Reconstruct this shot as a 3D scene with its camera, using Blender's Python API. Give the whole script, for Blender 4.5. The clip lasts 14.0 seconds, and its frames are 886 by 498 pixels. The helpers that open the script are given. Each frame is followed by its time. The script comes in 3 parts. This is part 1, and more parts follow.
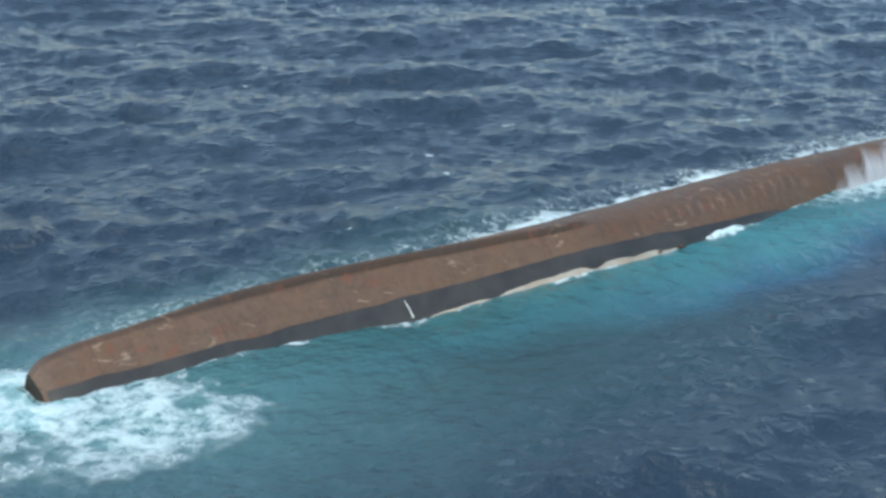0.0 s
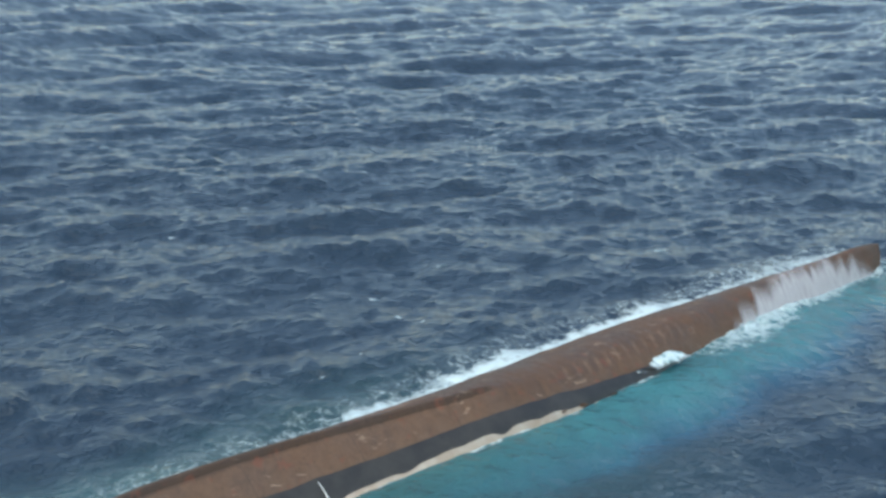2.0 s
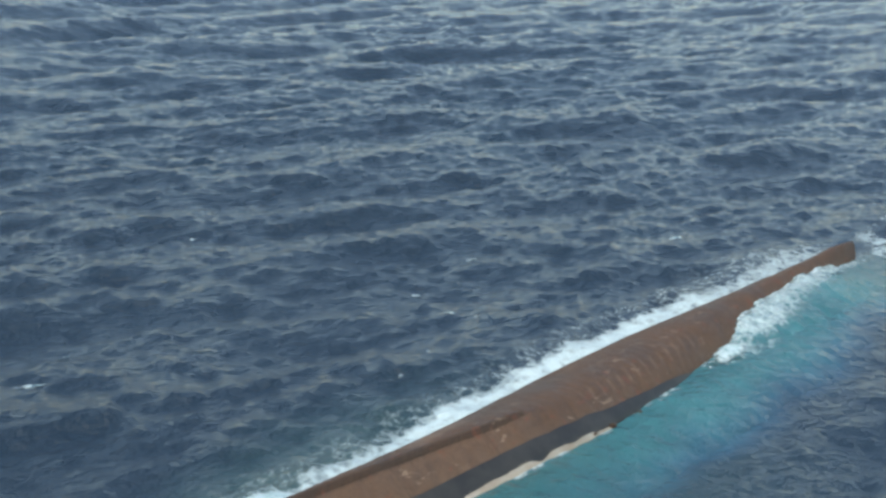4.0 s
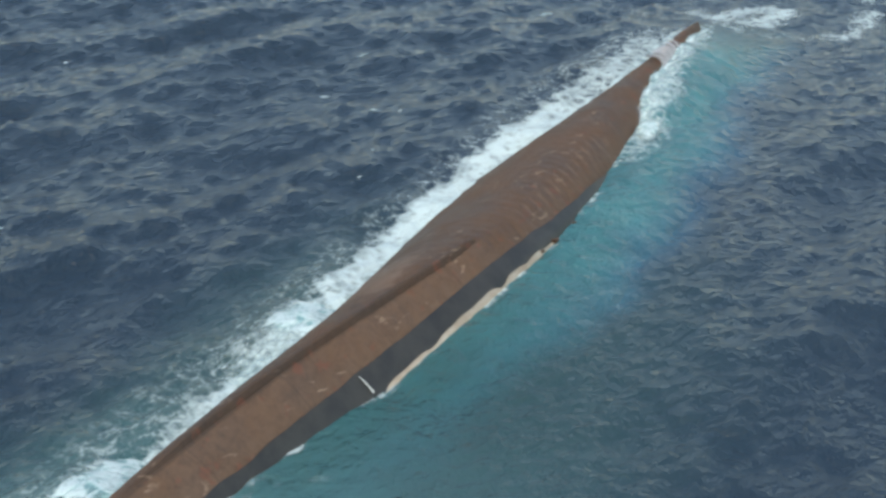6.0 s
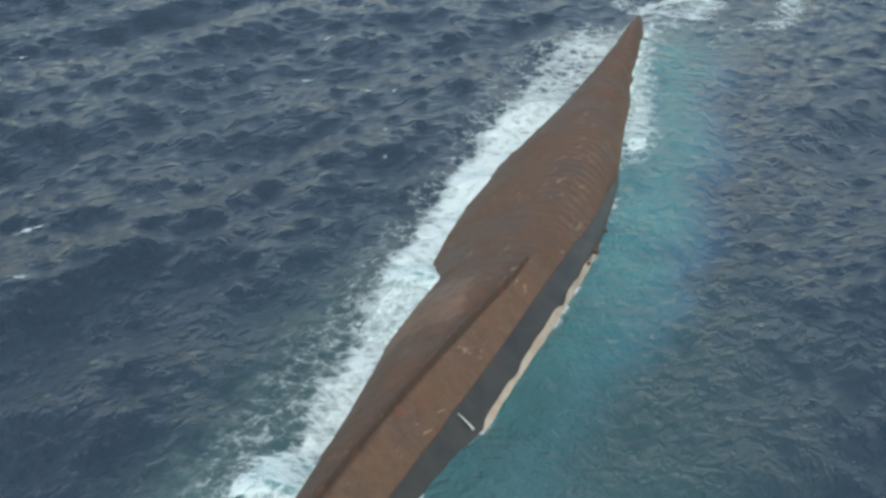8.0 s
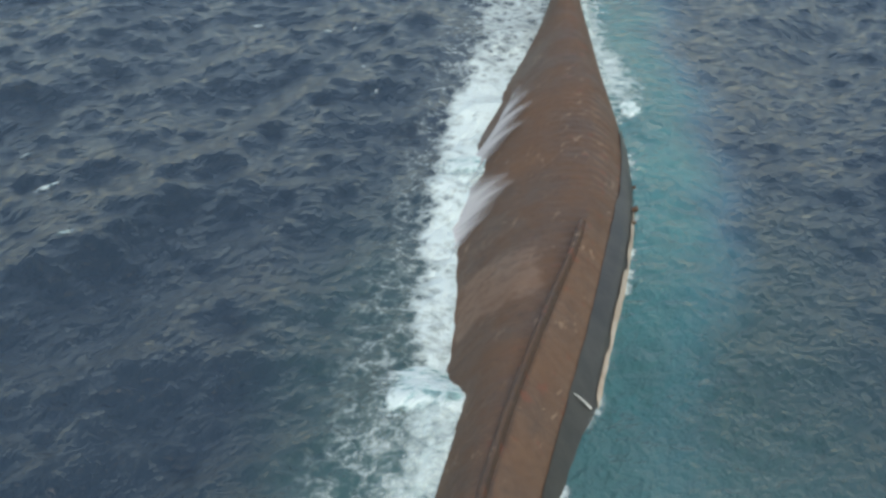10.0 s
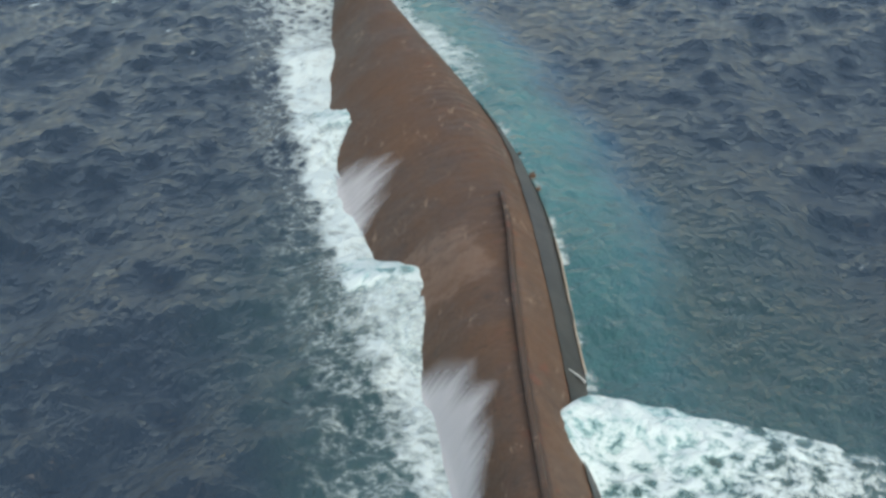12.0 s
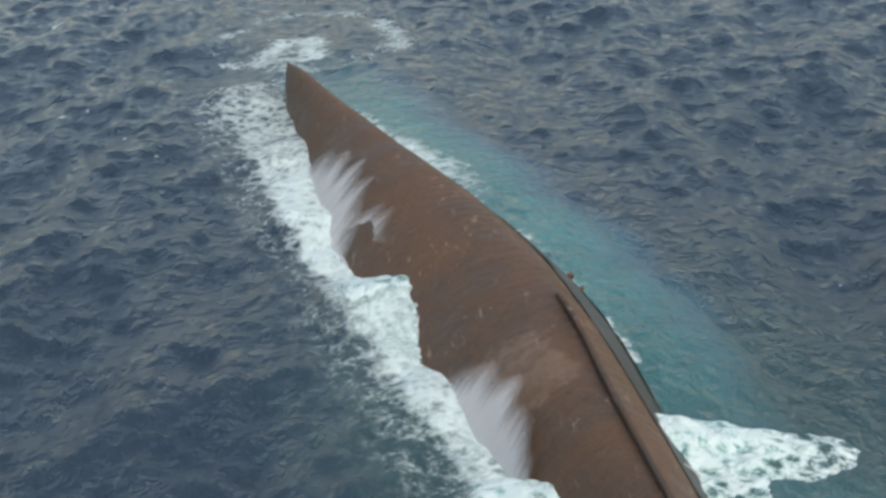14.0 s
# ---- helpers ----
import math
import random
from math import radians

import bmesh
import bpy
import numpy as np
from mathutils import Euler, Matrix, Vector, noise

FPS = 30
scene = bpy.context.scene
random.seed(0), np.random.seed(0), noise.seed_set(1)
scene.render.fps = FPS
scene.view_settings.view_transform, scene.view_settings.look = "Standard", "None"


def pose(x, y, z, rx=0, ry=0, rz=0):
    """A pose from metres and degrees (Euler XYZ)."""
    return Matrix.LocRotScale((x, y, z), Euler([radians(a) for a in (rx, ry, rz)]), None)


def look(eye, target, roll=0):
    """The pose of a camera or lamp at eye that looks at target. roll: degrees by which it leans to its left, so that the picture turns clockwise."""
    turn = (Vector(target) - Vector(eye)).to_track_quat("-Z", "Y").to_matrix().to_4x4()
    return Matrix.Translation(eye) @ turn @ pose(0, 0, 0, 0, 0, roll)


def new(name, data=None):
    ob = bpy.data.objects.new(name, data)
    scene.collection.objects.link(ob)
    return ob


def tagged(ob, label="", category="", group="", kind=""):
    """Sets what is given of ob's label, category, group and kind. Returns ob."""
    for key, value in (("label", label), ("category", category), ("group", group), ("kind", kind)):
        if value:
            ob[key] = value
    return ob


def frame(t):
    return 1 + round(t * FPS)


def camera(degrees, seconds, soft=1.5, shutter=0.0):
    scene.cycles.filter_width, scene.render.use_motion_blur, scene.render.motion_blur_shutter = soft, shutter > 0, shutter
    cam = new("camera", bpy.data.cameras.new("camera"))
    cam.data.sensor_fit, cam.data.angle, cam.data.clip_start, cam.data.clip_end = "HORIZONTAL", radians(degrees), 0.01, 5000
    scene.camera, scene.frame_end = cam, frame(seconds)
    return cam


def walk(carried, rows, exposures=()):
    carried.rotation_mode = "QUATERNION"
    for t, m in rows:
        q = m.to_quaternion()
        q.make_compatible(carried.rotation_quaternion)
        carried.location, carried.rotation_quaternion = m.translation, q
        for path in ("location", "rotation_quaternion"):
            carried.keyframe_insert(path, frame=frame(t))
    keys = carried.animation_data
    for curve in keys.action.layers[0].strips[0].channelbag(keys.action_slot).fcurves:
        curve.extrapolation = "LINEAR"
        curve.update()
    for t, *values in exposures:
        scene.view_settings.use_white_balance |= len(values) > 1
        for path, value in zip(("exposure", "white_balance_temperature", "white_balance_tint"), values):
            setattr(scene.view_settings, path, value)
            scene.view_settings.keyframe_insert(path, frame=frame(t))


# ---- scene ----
cam = camera(32.0, 14.0, soft=3.0)
ROWS = [
    (0.0, look((58.54, -24.85, 32.08), (15.19, 10.44, 10.27), 2.03)),
    (0.5, look((57.82, -25.82, 32.57), (14.13, 9.68, 11.83), 1.33)),
    (1.0, look((56.76, -26.37, 33.03), (12.91, 10.28, 14.76), 0.75)),
    (1.5, look((55.37, -26.76, 33.43), (13.26, 12.51, 16.57), 1.33)),
    (2.0, look((53.57, -27.31, 33.78), (14.03, 14.49, 16.74), 1.61)),
    (4.5, look((41.89, -31.97, 35.17), (9.75, 15.35, 17.06), 0.91)),
    (5.0, look((38.74, -33.04, 35.38), (11.30, 16.77, 16.24), 0.22)),
    (5.5, look((35.14, -33.77, 35.53), (10.42, 16.36, 13.73), 0.12)),
    (6.0, look((31.27, -34.19, 35.60), (8.01, 15.05, 10.39), -0.26)),
    (6.5, look((27.31, -34.59, 35.59), (4.95, 15.00, 10.29), -0.22)),
    (7.0, look((23.51, -34.86, 35.48), (2.92, 15.17, 9.54), -0.08)),
    (7.5, look((19.82, -34.85, 35.23), (2.44, 16.68, 9.87), 0.49)),
    (10.0, look((1.84, -32.73, 32.93), (-3.21, 20.83, 6.36), 0.10)),
    (10.5, look((-1.54, -32.04, 32.49), (-3.34, 21.45, 5.36), 0.44)),
    (11.0, look((-5.05, -30.97, 32.07), (-3.02, 21.91, 3.79), -0.40)),
    (11.5, look((-8.04, -29.84, 31.67), (-1.40, 22.75, 3.56), -0.49)),
    (12.0, look((-10.71, -28.81, 31.33), (-1.65, 23.93, 4.20), -0.80)),
    (12.5, look((-13.07, -27.86, 31.10), (-2.93, 24.93, 4.44), -1.49)),
    (13.0, look((-15.25, -27.07, 30.96), (-2.75, 25.87, 5.65), -2.07)),
    (13.5, look((-17.44, -26.36, 30.92), (-3.06, 26.67, 6.82), -2.82)),
    (14.0, look((-19.87, -25.58, 30.95), (-3.96, 27.40, 7.71), -3.38)),
]
walk(cam, ROWS, exposures=[(0.0, 1.17, 6750, 4), (2.0, 1.06, 6900, 5), (5.0, 0.94, 7300, 6), (14.0, 0.81, 8000, 9)])

# ---- daylight: hazy high overcast ----
world = bpy.data.worlds.new("sky")
scene.world = world
world.use_nodes = True
wn = world.node_tree.nodes
sky = wn.new("ShaderNodeTexSky")
sky.sky_type = "NISHITA"
sky.sun_disc = False
SUN_EL, SUN_AZ = radians(52), radians(165)
sky.sun_elevation, sky.sun_rotation = SUN_EL, SUN_AZ
sky.air_density, sky.dust_density, sky.ozone_density = 1.0, 1.8, 1.2
world.node_tree.links.new(sky.outputs[0], wn["Background"].inputs[0])
wn["Background"].inputs[1].default_value = 0.15
sun_data = bpy.data.lights.new("sun", "SUN")
sun_data.energy, sun_data.angle, sun_data.color = 1.1, radians(80), (1.0, 0.98, 0.95)
sun = new("sun", sun_data)
sun_way = Vector((math.sin(SUN_AZ) * math.cos(SUN_EL), math.cos(SUN_AZ) * math.cos(SUN_EL), math.sin(SUN_EL)))
sun.matrix_world = look(sun_way * 200, (0, 0, 0))


# ---- materials ----
FOAM_COLOUR = (0.48, 0.605, 0.625)


class Nodes:
    """Short writing for node materials."""

    def __init__(self, name):
        self.mat = bpy.data.materials.new(name)
        self.mat.use_nodes = True
        self.nodes, self.links = self.mat.node_tree.nodes, self.mat.node_tree.links
        self.bsdf, self.out = self.nodes["Principled BSDF"], self.nodes["Material Output"]

    def put(self, socket, value):
        if isinstance(value, bpy.types.NodeSocket):
            self.links.new(value, socket)
        elif isinstance(value, (tuple, list)) and len(value) == 3 and socket.type == "RGBA":
            socket.default_value = (*value, 1)
        else:
            socket.default_value = value

    def math(self, op, a, b=0.0, c=0.0, clamp=False):
        n = self.nodes.new("ShaderNodeMath")
        n.operation, n.use_clamp = op, clamp
        for i, v in enumerate((a, b, c)):
            self.put(n.inputs[i], v)
        return n.outputs[0]

    def ramp(self, value, lo, hi, a=0.0, b=1.0):
        n = self.nodes.new("ShaderNodeMapRange")
        n.interpolation_type = "SMOOTHSTEP"
        for i, v in enumerate((value, lo, hi, a, b)):
            self.put(n.inputs[i], v)
        return n.outputs[0]

    def noise(self, vector, scale, detail=4.0, rough=0.55, distort=0.0):
        n = self.nodes.new("ShaderNodeTexNoise")
        self.put(n.inputs["Vector"], vector)
        for k, v in (("Scale", scale), ("Detail", detail), ("Roughness", rough), ("Distortion", distort)):
            n.inputs[k].default_value = v
        return n.outputs["Fac"]

    def voronoi(self, vector, scale, feature="F1"):
        n = self.nodes.new("ShaderNodeTexVoronoi")
        n.feature = feature
        self.put(n.inputs["Vector"], vector)
        n.inputs["Scale"].default_value = scale
        return n.outputs["Distance"]

    def mapping(self, vector, scale=(1, 1, 1), turn=(0, 0, 0)):
        n = self.nodes.new("ShaderNodeMapping")
        self.put(n.inputs["Vector"], vector)
        n.inputs["Scale"].default_value, n.inputs["Rotation"].default_value = scale, turn
        return n.outputs[0]

    def noise_vec(self, vector, scale):
        n = self.nodes.new("ShaderNodeTexNoise")
        self.put(n.inputs["Vector"], vector)
        n.inputs["Scale"].default_value, n.inputs["Detail"].default_value = scale, 3.0
        return n.outputs["Color"]

    def math_vec(self, a, b, scale):
        """a plus b times scale."""
        n = self.nodes.new("ShaderNodeVectorMath")
        n.operation = "MULTIPLY_ADD"
        self.put(n.inputs[0], b)
        n.inputs[1].default_value = (scale, scale, scale)
        self.put(n.inputs[2], a)
        return n.outputs[0]

    def mix(self, fac, a, b):
        n = self.nodes.new("ShaderNodeMix")
        n.data_type = "RGBA"
        self.put(n.inputs[0], fac)
        self.put(n.inputs[6], a)
        self.put(n.inputs[7], b)
        return n.outputs[2]

    def bump(self, height, strength, distance, normal=None):
        n = self.nodes.new("ShaderNodeBump")
        n.inputs["Strength"].default_value, n.inputs["Distance"].default_value = strength, distance
        self.put(n.inputs["Height"], height)
        if normal is not None:
            self.put(n.inputs["Normal"], normal)
        return n.outputs[0]

    def coord(self, which="Object"):
        return self.nodes.new("ShaderNodeTexCoord").outputs[which]

    def place(self):
        return self.nodes.new("ShaderNodeNewGeometry").outputs["Position"]

    def xyz(self, vector):
        n = self.nodes.new("ShaderNodeSeparateXYZ")
        self.put(n.inputs[0], vector)
        return n.outputs

    def attribute(self, name):
        n = self.nodes.new("ShaderNodeAttribute")
        n.attribute_name = name
        return n.outputs["Fac"]

    def set(self, **values):
        for k, v in values.items():
            self.put(self.bsdf.inputs[k.replace("_", " ")], v)
        return self.mat


def sea_material():
    m = Nodes("sea_water")
    here, own = m.place(), m.coord("Object")
    x, y, z = m.xyz(here)
    wob = m.noise(here, 0.09, 3.0)
    wob2 = m.noise(own, 0.35, 4.0)
    xs = m.math("ADD", x, m.math("MULTIPLY", m.math("SUBTRACT", wob, 0.5), 6.0))
    # aerated lee water beside the hull, widest amidships
    outer = m.math("ADD", m.ramp(y, 18.0, 36.0, 8.6, 11.6), m.ramp(y, 45.0, 72.0, 0.0, -1.6))
    lee = m.math("MULTIPLY", m.ramp(xs, outer, m.math("SUBTRACT", outer, 3.6)), m.ramp(x, -1.0, 1.0))
    lee = m.math("MULTIPLY", lee, m.math("MULTIPLY", m.ramp(y, -7.0, 6.0), m.ramp(y, 86.0, 66.0)))
    core = m.math("MULTIPLY", lee, m.ramp(wob2, 0.2, 0.8, 0.55, 1.0))
    green = m.math("MULTIPLY", m.math("MULTIPLY", m.ramp(xs, -13.0, -5.0), m.ramp(xs, 22.0, 6.0)), m.math("MULTIPLY", m.ramp(y, -8.0, 10.0), m.ramp(y, 48.0, 22.0)))
    stern = m.math("MULTIPLY", m.ramp(y, -18.0, 0.0), m.ramp(y, 22.0, 6.0))
    stern = m.math("MULTIPLY", stern, m.math("MULTIPLY", m.ramp(xs, -10.0, -4.0), m.ramp(xs, 20.0, 5.0)))
    deep = m.mix(m.noise(own, 0.05, 3.0), (0.012, 0.026, 0.042), (0.019, 0.036, 0.055))
    c = m.mix(m.math("MULTIPLY", green, 0.75), deep, (0.026, 0.068, 0.070))
    inner = m.mix(m.ramp(y, 8.0, 44.0), (0.022, 0.082, 0.088), (0.038, 0.160, 0.178))
    # the aerated water thins out to a deeper blue
    rim = m.math("MULTIPLY", m.ramp(xs, m.math("SUBTRACT", outer, 5.5), m.math("SUBTRACT", outer, 1.5)), m.ramp(y, 22.0, 40.0, 0.2, 0.9))
    c = m.mix(core, c, m.mix(rim, inner, (0.026, 0.082, 0.150)))
    c = m.mix(m.math("MULTIPLY", stern, 0.5), c, (0.07, 0.17, 0.185))
    # spent foam: a belt along the weather side and thin rings off the bow
    edge = m.ramp(y, 4.0, 42.0, -5.0, -6.4)
    edge = m.math("ADD", edge, m.ramp(y, 50.0, 66.0, 0.0, 0.6))
    xf = m.math("ADD", x, m.math("MULTIPLY", m.math("SUBTRACT", m.noise(own, 0.3, 4.0), 0.5), 2.4))
    belt = m.math("MULTIPLY", m.ramp(xf, edge, m.math("ADD", edge, 1.7)), m.ramp(x, 1.5, 0.5))
    belt = m.math("MULTIPLY", belt, m.math("MULTIPLY", m.ramp(y, -4.0, 6.0), m.ramp(y, 82.0, 74.0)))
    belt = m.math("MULTIPLY", belt, m.math("MULTIPLY", m.ramp(y, 20.0, 40.0, 0.74, 0.92), m.ramp(y, 54.0, 66.0, 1.0, 0.56)))
    thin = m.math("MULTIPLY", m.math("MULTIPLY", m.ramp(xf, -10.0, -5.0, 0.0, 0.15), m.ramp(x, 1.0, 0.0)), m.math("MULTIPLY", m.ramp(y, 0.0, 8.0), m.ramp(y, 82.0, 70.0)))
    side = m.math("SUBTRACT", xf, m.ramp(y, 44.0, 80.0, 4.7, 0.6))
    lee_edge = m.math("MULTIPLY", m.math("MULTIPLY", m.ramp(side, 1.7, -0.2, 0.0, 0.60), m.ramp(x, -0.5, 0.5)), m.math("MULTIPLY", m.ramp(y, 46.0, 55.0), m.ramp(y, 80.0, 74.0)))
    def oval(cx, cy, a, b, uneven, scale):
        ox, oy = m.math("DIVIDE", m.math("SUBTRACT", x, cx), a), m.math("DIVIDE", m.math("SUBTRACT", y, cy), b)
        r = m.math("SQRT", m.math("ADD", m.math("MULTIPLY", ox, ox), m.math("MULTIPLY", oy, oy)))
        return m.math("ADD", r, m.math("MULTIPLY", m.math("SUBTRACT", m.noise(here, scale, 4.0), 0.5), uneven))

    swirl = oval(2.4, 85.0, 2.9, 3.4, 1.9, 0.28)
    swirl = m.math("MULTIPLY", m.ramp(swirl, 0.1, 0.75, 0.35, 1.0), m.ramp(swirl, 1.25, 0.75, 0.0, 0.58))
    wide = oval(4.4, 88.0, 7.2, 8.6, 0.7, 0.13)
    wide = m.math("MULTIPLY", m.math("MULTIPLY", m.ramp(wide, 0.72, 0.95), m.ramp(wide, 1.12, 0.97)), m.ramp(m.noise(here, 0.22, 3.0), 0.42, 0.60, 0.10, 0.48))
    patch = oval(-4.6, 72.0, 3.2, 7.0, 1.0, 0.3)
    patch = m.ramp(patch, 1.0, 0.4, 0.0, 0.20)
    ring = m.math("MAXIMUM", m.math("MAXIMUM", swirl, wide), patch)
    cover = m.math("MAXIMUM", m.math("MAXIMUM", belt, ring), m.math("MAXIMUM", thin, lee_edge))
    lace = m.ramp(m.voronoi(m.math_vec(own, m.noise_vec(own, 1.0), 0.9), 1.15, "DISTANCE_TO_EDGE"), 0.0, 0.40, 1.0, 0.0)
    grain = m.ramp(m.noise(own, 0.9, 4.0, 0.6, 0.6), 0.3, 0.7)
    spray = m.ramp(m.noise(own, 4.2, 6.0, 0.75, 0.3), 0.28, 0.72)
    field = m.math("ADD", m.math("MULTIPLY", lace, 0.28), m.math("ADD", m.math("MULTIPLY", grain, 0.34), m.math("MULTIPLY", spray, 0.38)))
    cut = m.math("SUBTRACT", 0.97, m.math("MULTIPLY", cover, 0.85))
    foam = m.math("MULTIPLY", m.ramp(field, m.math("SUBTRACT", cut, 0.44), m.math("ADD", cut, 0.40)), m.ramp(cover, 0.0, 0.15))
    c = m.mix(foam, c, FOAM_COLOUR)
    turned = m.mapping(own, (1, 1, 1), (0, 0, 0.35))
    r1 = m.noise(m.mapping(turned, (1.1, 0.75, 1.0)), 1.1, 5.0, 0.55, 0.2)
    r2 = m.noise(m.mapping(m.mapping(own, (1, 1, 1), (0, 0, -0.5)), (1.4, 0.7, 1.0)), 3.2, 3.0, 0.6)
    n = m.bump(r1, 1.0, 0.42)
    n = m.bump(r2, 0.8, 0.085, n)
    n = m.bump(foam, 0.5, 0.12, n)
    return m.set(Base_Color=c, Roughness=m.math("ADD", m.math("MULTIPLY", foam, 0.7), 0.08), IOR=1.333, Normal=n)


def hull_material():
    m = Nodes("fouled_red_bottom_paint")
    here = m.coord("Object")
    x, y, z = m.xyz(here)
    girth = m.attribute("cover")
    big = m.noise(here, 0.25, 5.0, 0.65)
    streak = m.noise(m.mapping(here, (0.35, 1.9, 0.35)), 1.0, 6.0, 0.7)
    mottle = m.noise(here, 1.7, 7.0, 0.72, 0.4)
    fine = m.noise(here, 6.0, 5.0, 0.75)
    c = m.mix(m.ramp(big, 0.3, 0.7), (0.054, 0.033, 0.020), (0.094, 0.050, 0.026))
    c = m.mix(m.ramp(mottle, 0.42, 0.72, 0.0, 0.75), c, (0.100, 0.056, 0.030))
    c = m.mix(m.ramp(streak, 0.50, 0.78, 0.0, 0.42), c, (0.14, 0.085, 0.050))
    c = m.mix(m.ramp(fine, 0.48, 0.70, 0.0, 0.75), c, (0.024, 0.017, 0.012))
    c = m.mix(m.ramp(m.noise(m.mapping(here, (0.4, 1.3, 0.4)), 0.8, 5.0, 0.7), 0.55, 0.75, 0.0, 0.6), c, (0.034, 0.023, 0.017))
    # worn tan paint towards the band
    wear = m.math("MULTIPLY", m.ramp(girth, 0.25, 0.55), m.ramp(mottle, 0.3, 0.65, 0.1, 0.5))
    c = m.mix(wear, c, (0.112, 0.072, 0.044))
    # shade on the far side of the bilge keel, painted into the colour
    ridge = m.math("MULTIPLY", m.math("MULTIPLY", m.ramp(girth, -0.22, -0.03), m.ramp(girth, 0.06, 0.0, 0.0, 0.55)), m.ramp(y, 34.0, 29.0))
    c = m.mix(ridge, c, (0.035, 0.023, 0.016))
    # the strake between the bilge keel and the band keeps more of its tan coat
    strake = m.math("MULTIPLY", m.math("MULTIPLY", m.ramp(girth, 0.01, 0.05), m.ramp(girth, 0.53, 0.47)), m.ramp(m.math("ADD", y, m.math("MULTIPLY", mottle, 1.2)), 32.2, 31.5))
    c = m.mix(m.math("MULTIPLY", strake, m.ramp(mottle, 0.32, 0.62, 0.08, 0.55)), c, (0.112, 0.069, 0.042))
    # scoured paler patch amidships on the flat bottom
    edge = m.math("MULTIPLY", m.math("SUBTRACT", m.noise(here, 0.8, 5.0), 0.5), 2.0)
    xe, ye = m.math("ADD", x, edge), m.math("ADD", y, m.math("MULTIPLY", edge, 1.6))
    patch = m.math("MULTIPLY", m.math("MULTIPLY", m.ramp(xe, -3.4, -2.8), m.ramp(xe, 0.6, 0.2)), m.math("MULTIPLY", m.ramp(ye, 24.0, 24.6), m.ramp(ye, 29.4, 28.8)))
    c = m.mix(m.math("MULTIPLY", patch, m.ramp(mottle, 0.3, 0.6, 0.25, 0.75)), c, (0.150, 0.102, 0.073))
    # pale scratches and red scabs
    scratch = m.noise(m.mapping(m.mapping(here, (1, 1, 1), (0, 0, 0.25)), (1.6, 0.45, 1.0)), 1.9, 3.0, 0.6, 0.5)
    c = m.mix(m.math("MULTIPLY", m.ramp(scratch, 0.615, 0.68), m.ramp(m.noise(here, 0.3), 0.42, 0.56, 0.0, 0.6)), c, (0.25, 0.185, 0.13))
    scabs = m.noise(here, 1.4, 2.0, 0.5)
    c = m.mix(m.math("MULTIPLY", m.ramp(scabs, 0.60, 0.70), m.ramp(girth, -0.3, 0.0, 0.1, 0.6)), c, (0.125, 0.042, 0.022))
    # ribs showing through the plating
    rib = m.ramp(m.math("SINE", m.math("MULTIPLY", m.math("ADD", y, m.math("MULTIPLY", x, 0.35)), 6.9)), 0.1, 0.9)
    ribs = m.math("MULTIPLY", m.math("MULTIPLY", m.ramp(girth, 0.02, 0.14), m.ramp(girth, 0.42, 0.3)), m.math("MULTIPLY", m.ramp(y, 34.0, 38.0), m.ramp(y, 50.0, 46.0)))
    c = m.mix(m.math("MULTIPLY", m.math("MULTIPLY", ribs, rib), m.ramp(mottle, 0.35, 0.6, 0.1, 0.6)), c, (0.16, 0.105, 0.065))
    # butt welds of the plating
    seam = m.math("ABSOLUTE", m.math("SUBTRACT", m.math("FRACT", m.math("DIVIDE", y, 6.2)), 0.5))
    c = m.mix(m.ramp(seam, 0.012, 0.004, 0.0, 0.35), c, (0.03, 0.02, 0.016))
    n = m.bump(mottle, 0.7, 0.10)
    n = m.bump(fine, 0.4, 0.03, n)
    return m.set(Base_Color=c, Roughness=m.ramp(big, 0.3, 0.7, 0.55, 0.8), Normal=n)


def plain_material(name, a, b, scale, rough, depth=0.02):
    m = Nodes(name)
    here = m.coord("Object")
    c = m.mix(m.ramp(m.noise(here, scale, 5.0, 0.6), 0.3, 0.7), a, b)
    return m.set(Base_Color=c, Roughness=rough, Normal=m.bump(m.noise(here, scale * 4, 4.0), 0.5, depth))


def foam_material(name, scale, colour=FOAM_COLOUR, stretch=(1, 1, 1), soft=0.22, most=1.0):
    """White water: lacy where thin, closed where thick."""
    m = Nodes(name)
    here = m.coord("Object")
    dens = m.attribute("cover")
    warp = m.mapping(m.math_vec(here, m.noise_vec(here, scale), 0.7 / scale), stretch)
    lace = m.ramp(m.voronoi(warp, scale, "DISTANCE_TO_EDGE"), 0.0, 0.40, 1.0, 0.0)
    grain = m.ramp(m.noise(m.mapping(here, stretch), scale * 0.8, 4.0, 0.6, 0.6), 0.3, 0.7)
    spray = m.ramp(m.noise(m.mapping(here, stretch), scale * 3.6, 6.0, 0.75, 0.3), 0.28, 0.72)
    field = m.math("ADD", m.math("MULTIPLY", lace, 0.28), m.math("ADD", m.math("MULTIPLY", grain, 0.34), m.math("MULTIPLY", spray, 0.38)))
    cut = m.math("SUBTRACT", 0.97, m.math("MULTIPLY", dens, 0.88))
    alpha = m.ramp(field, m.math("SUBTRACT", cut, soft), m.math("ADD", cut, soft), 0.0, most)
    alpha = m.math("MULTIPLY", alpha, m.ramp(dens, 0.0, 0.12))
    c = m.mix(m.ramp(field, 0.25, 0.7), (0.20, 0.40, 0.42), colour)
    n = m.bump(grain, 0.8, 0.16)
    return m.set(Base_Color=c, Roughness=0.8, Alpha=alpha, Normal=n)


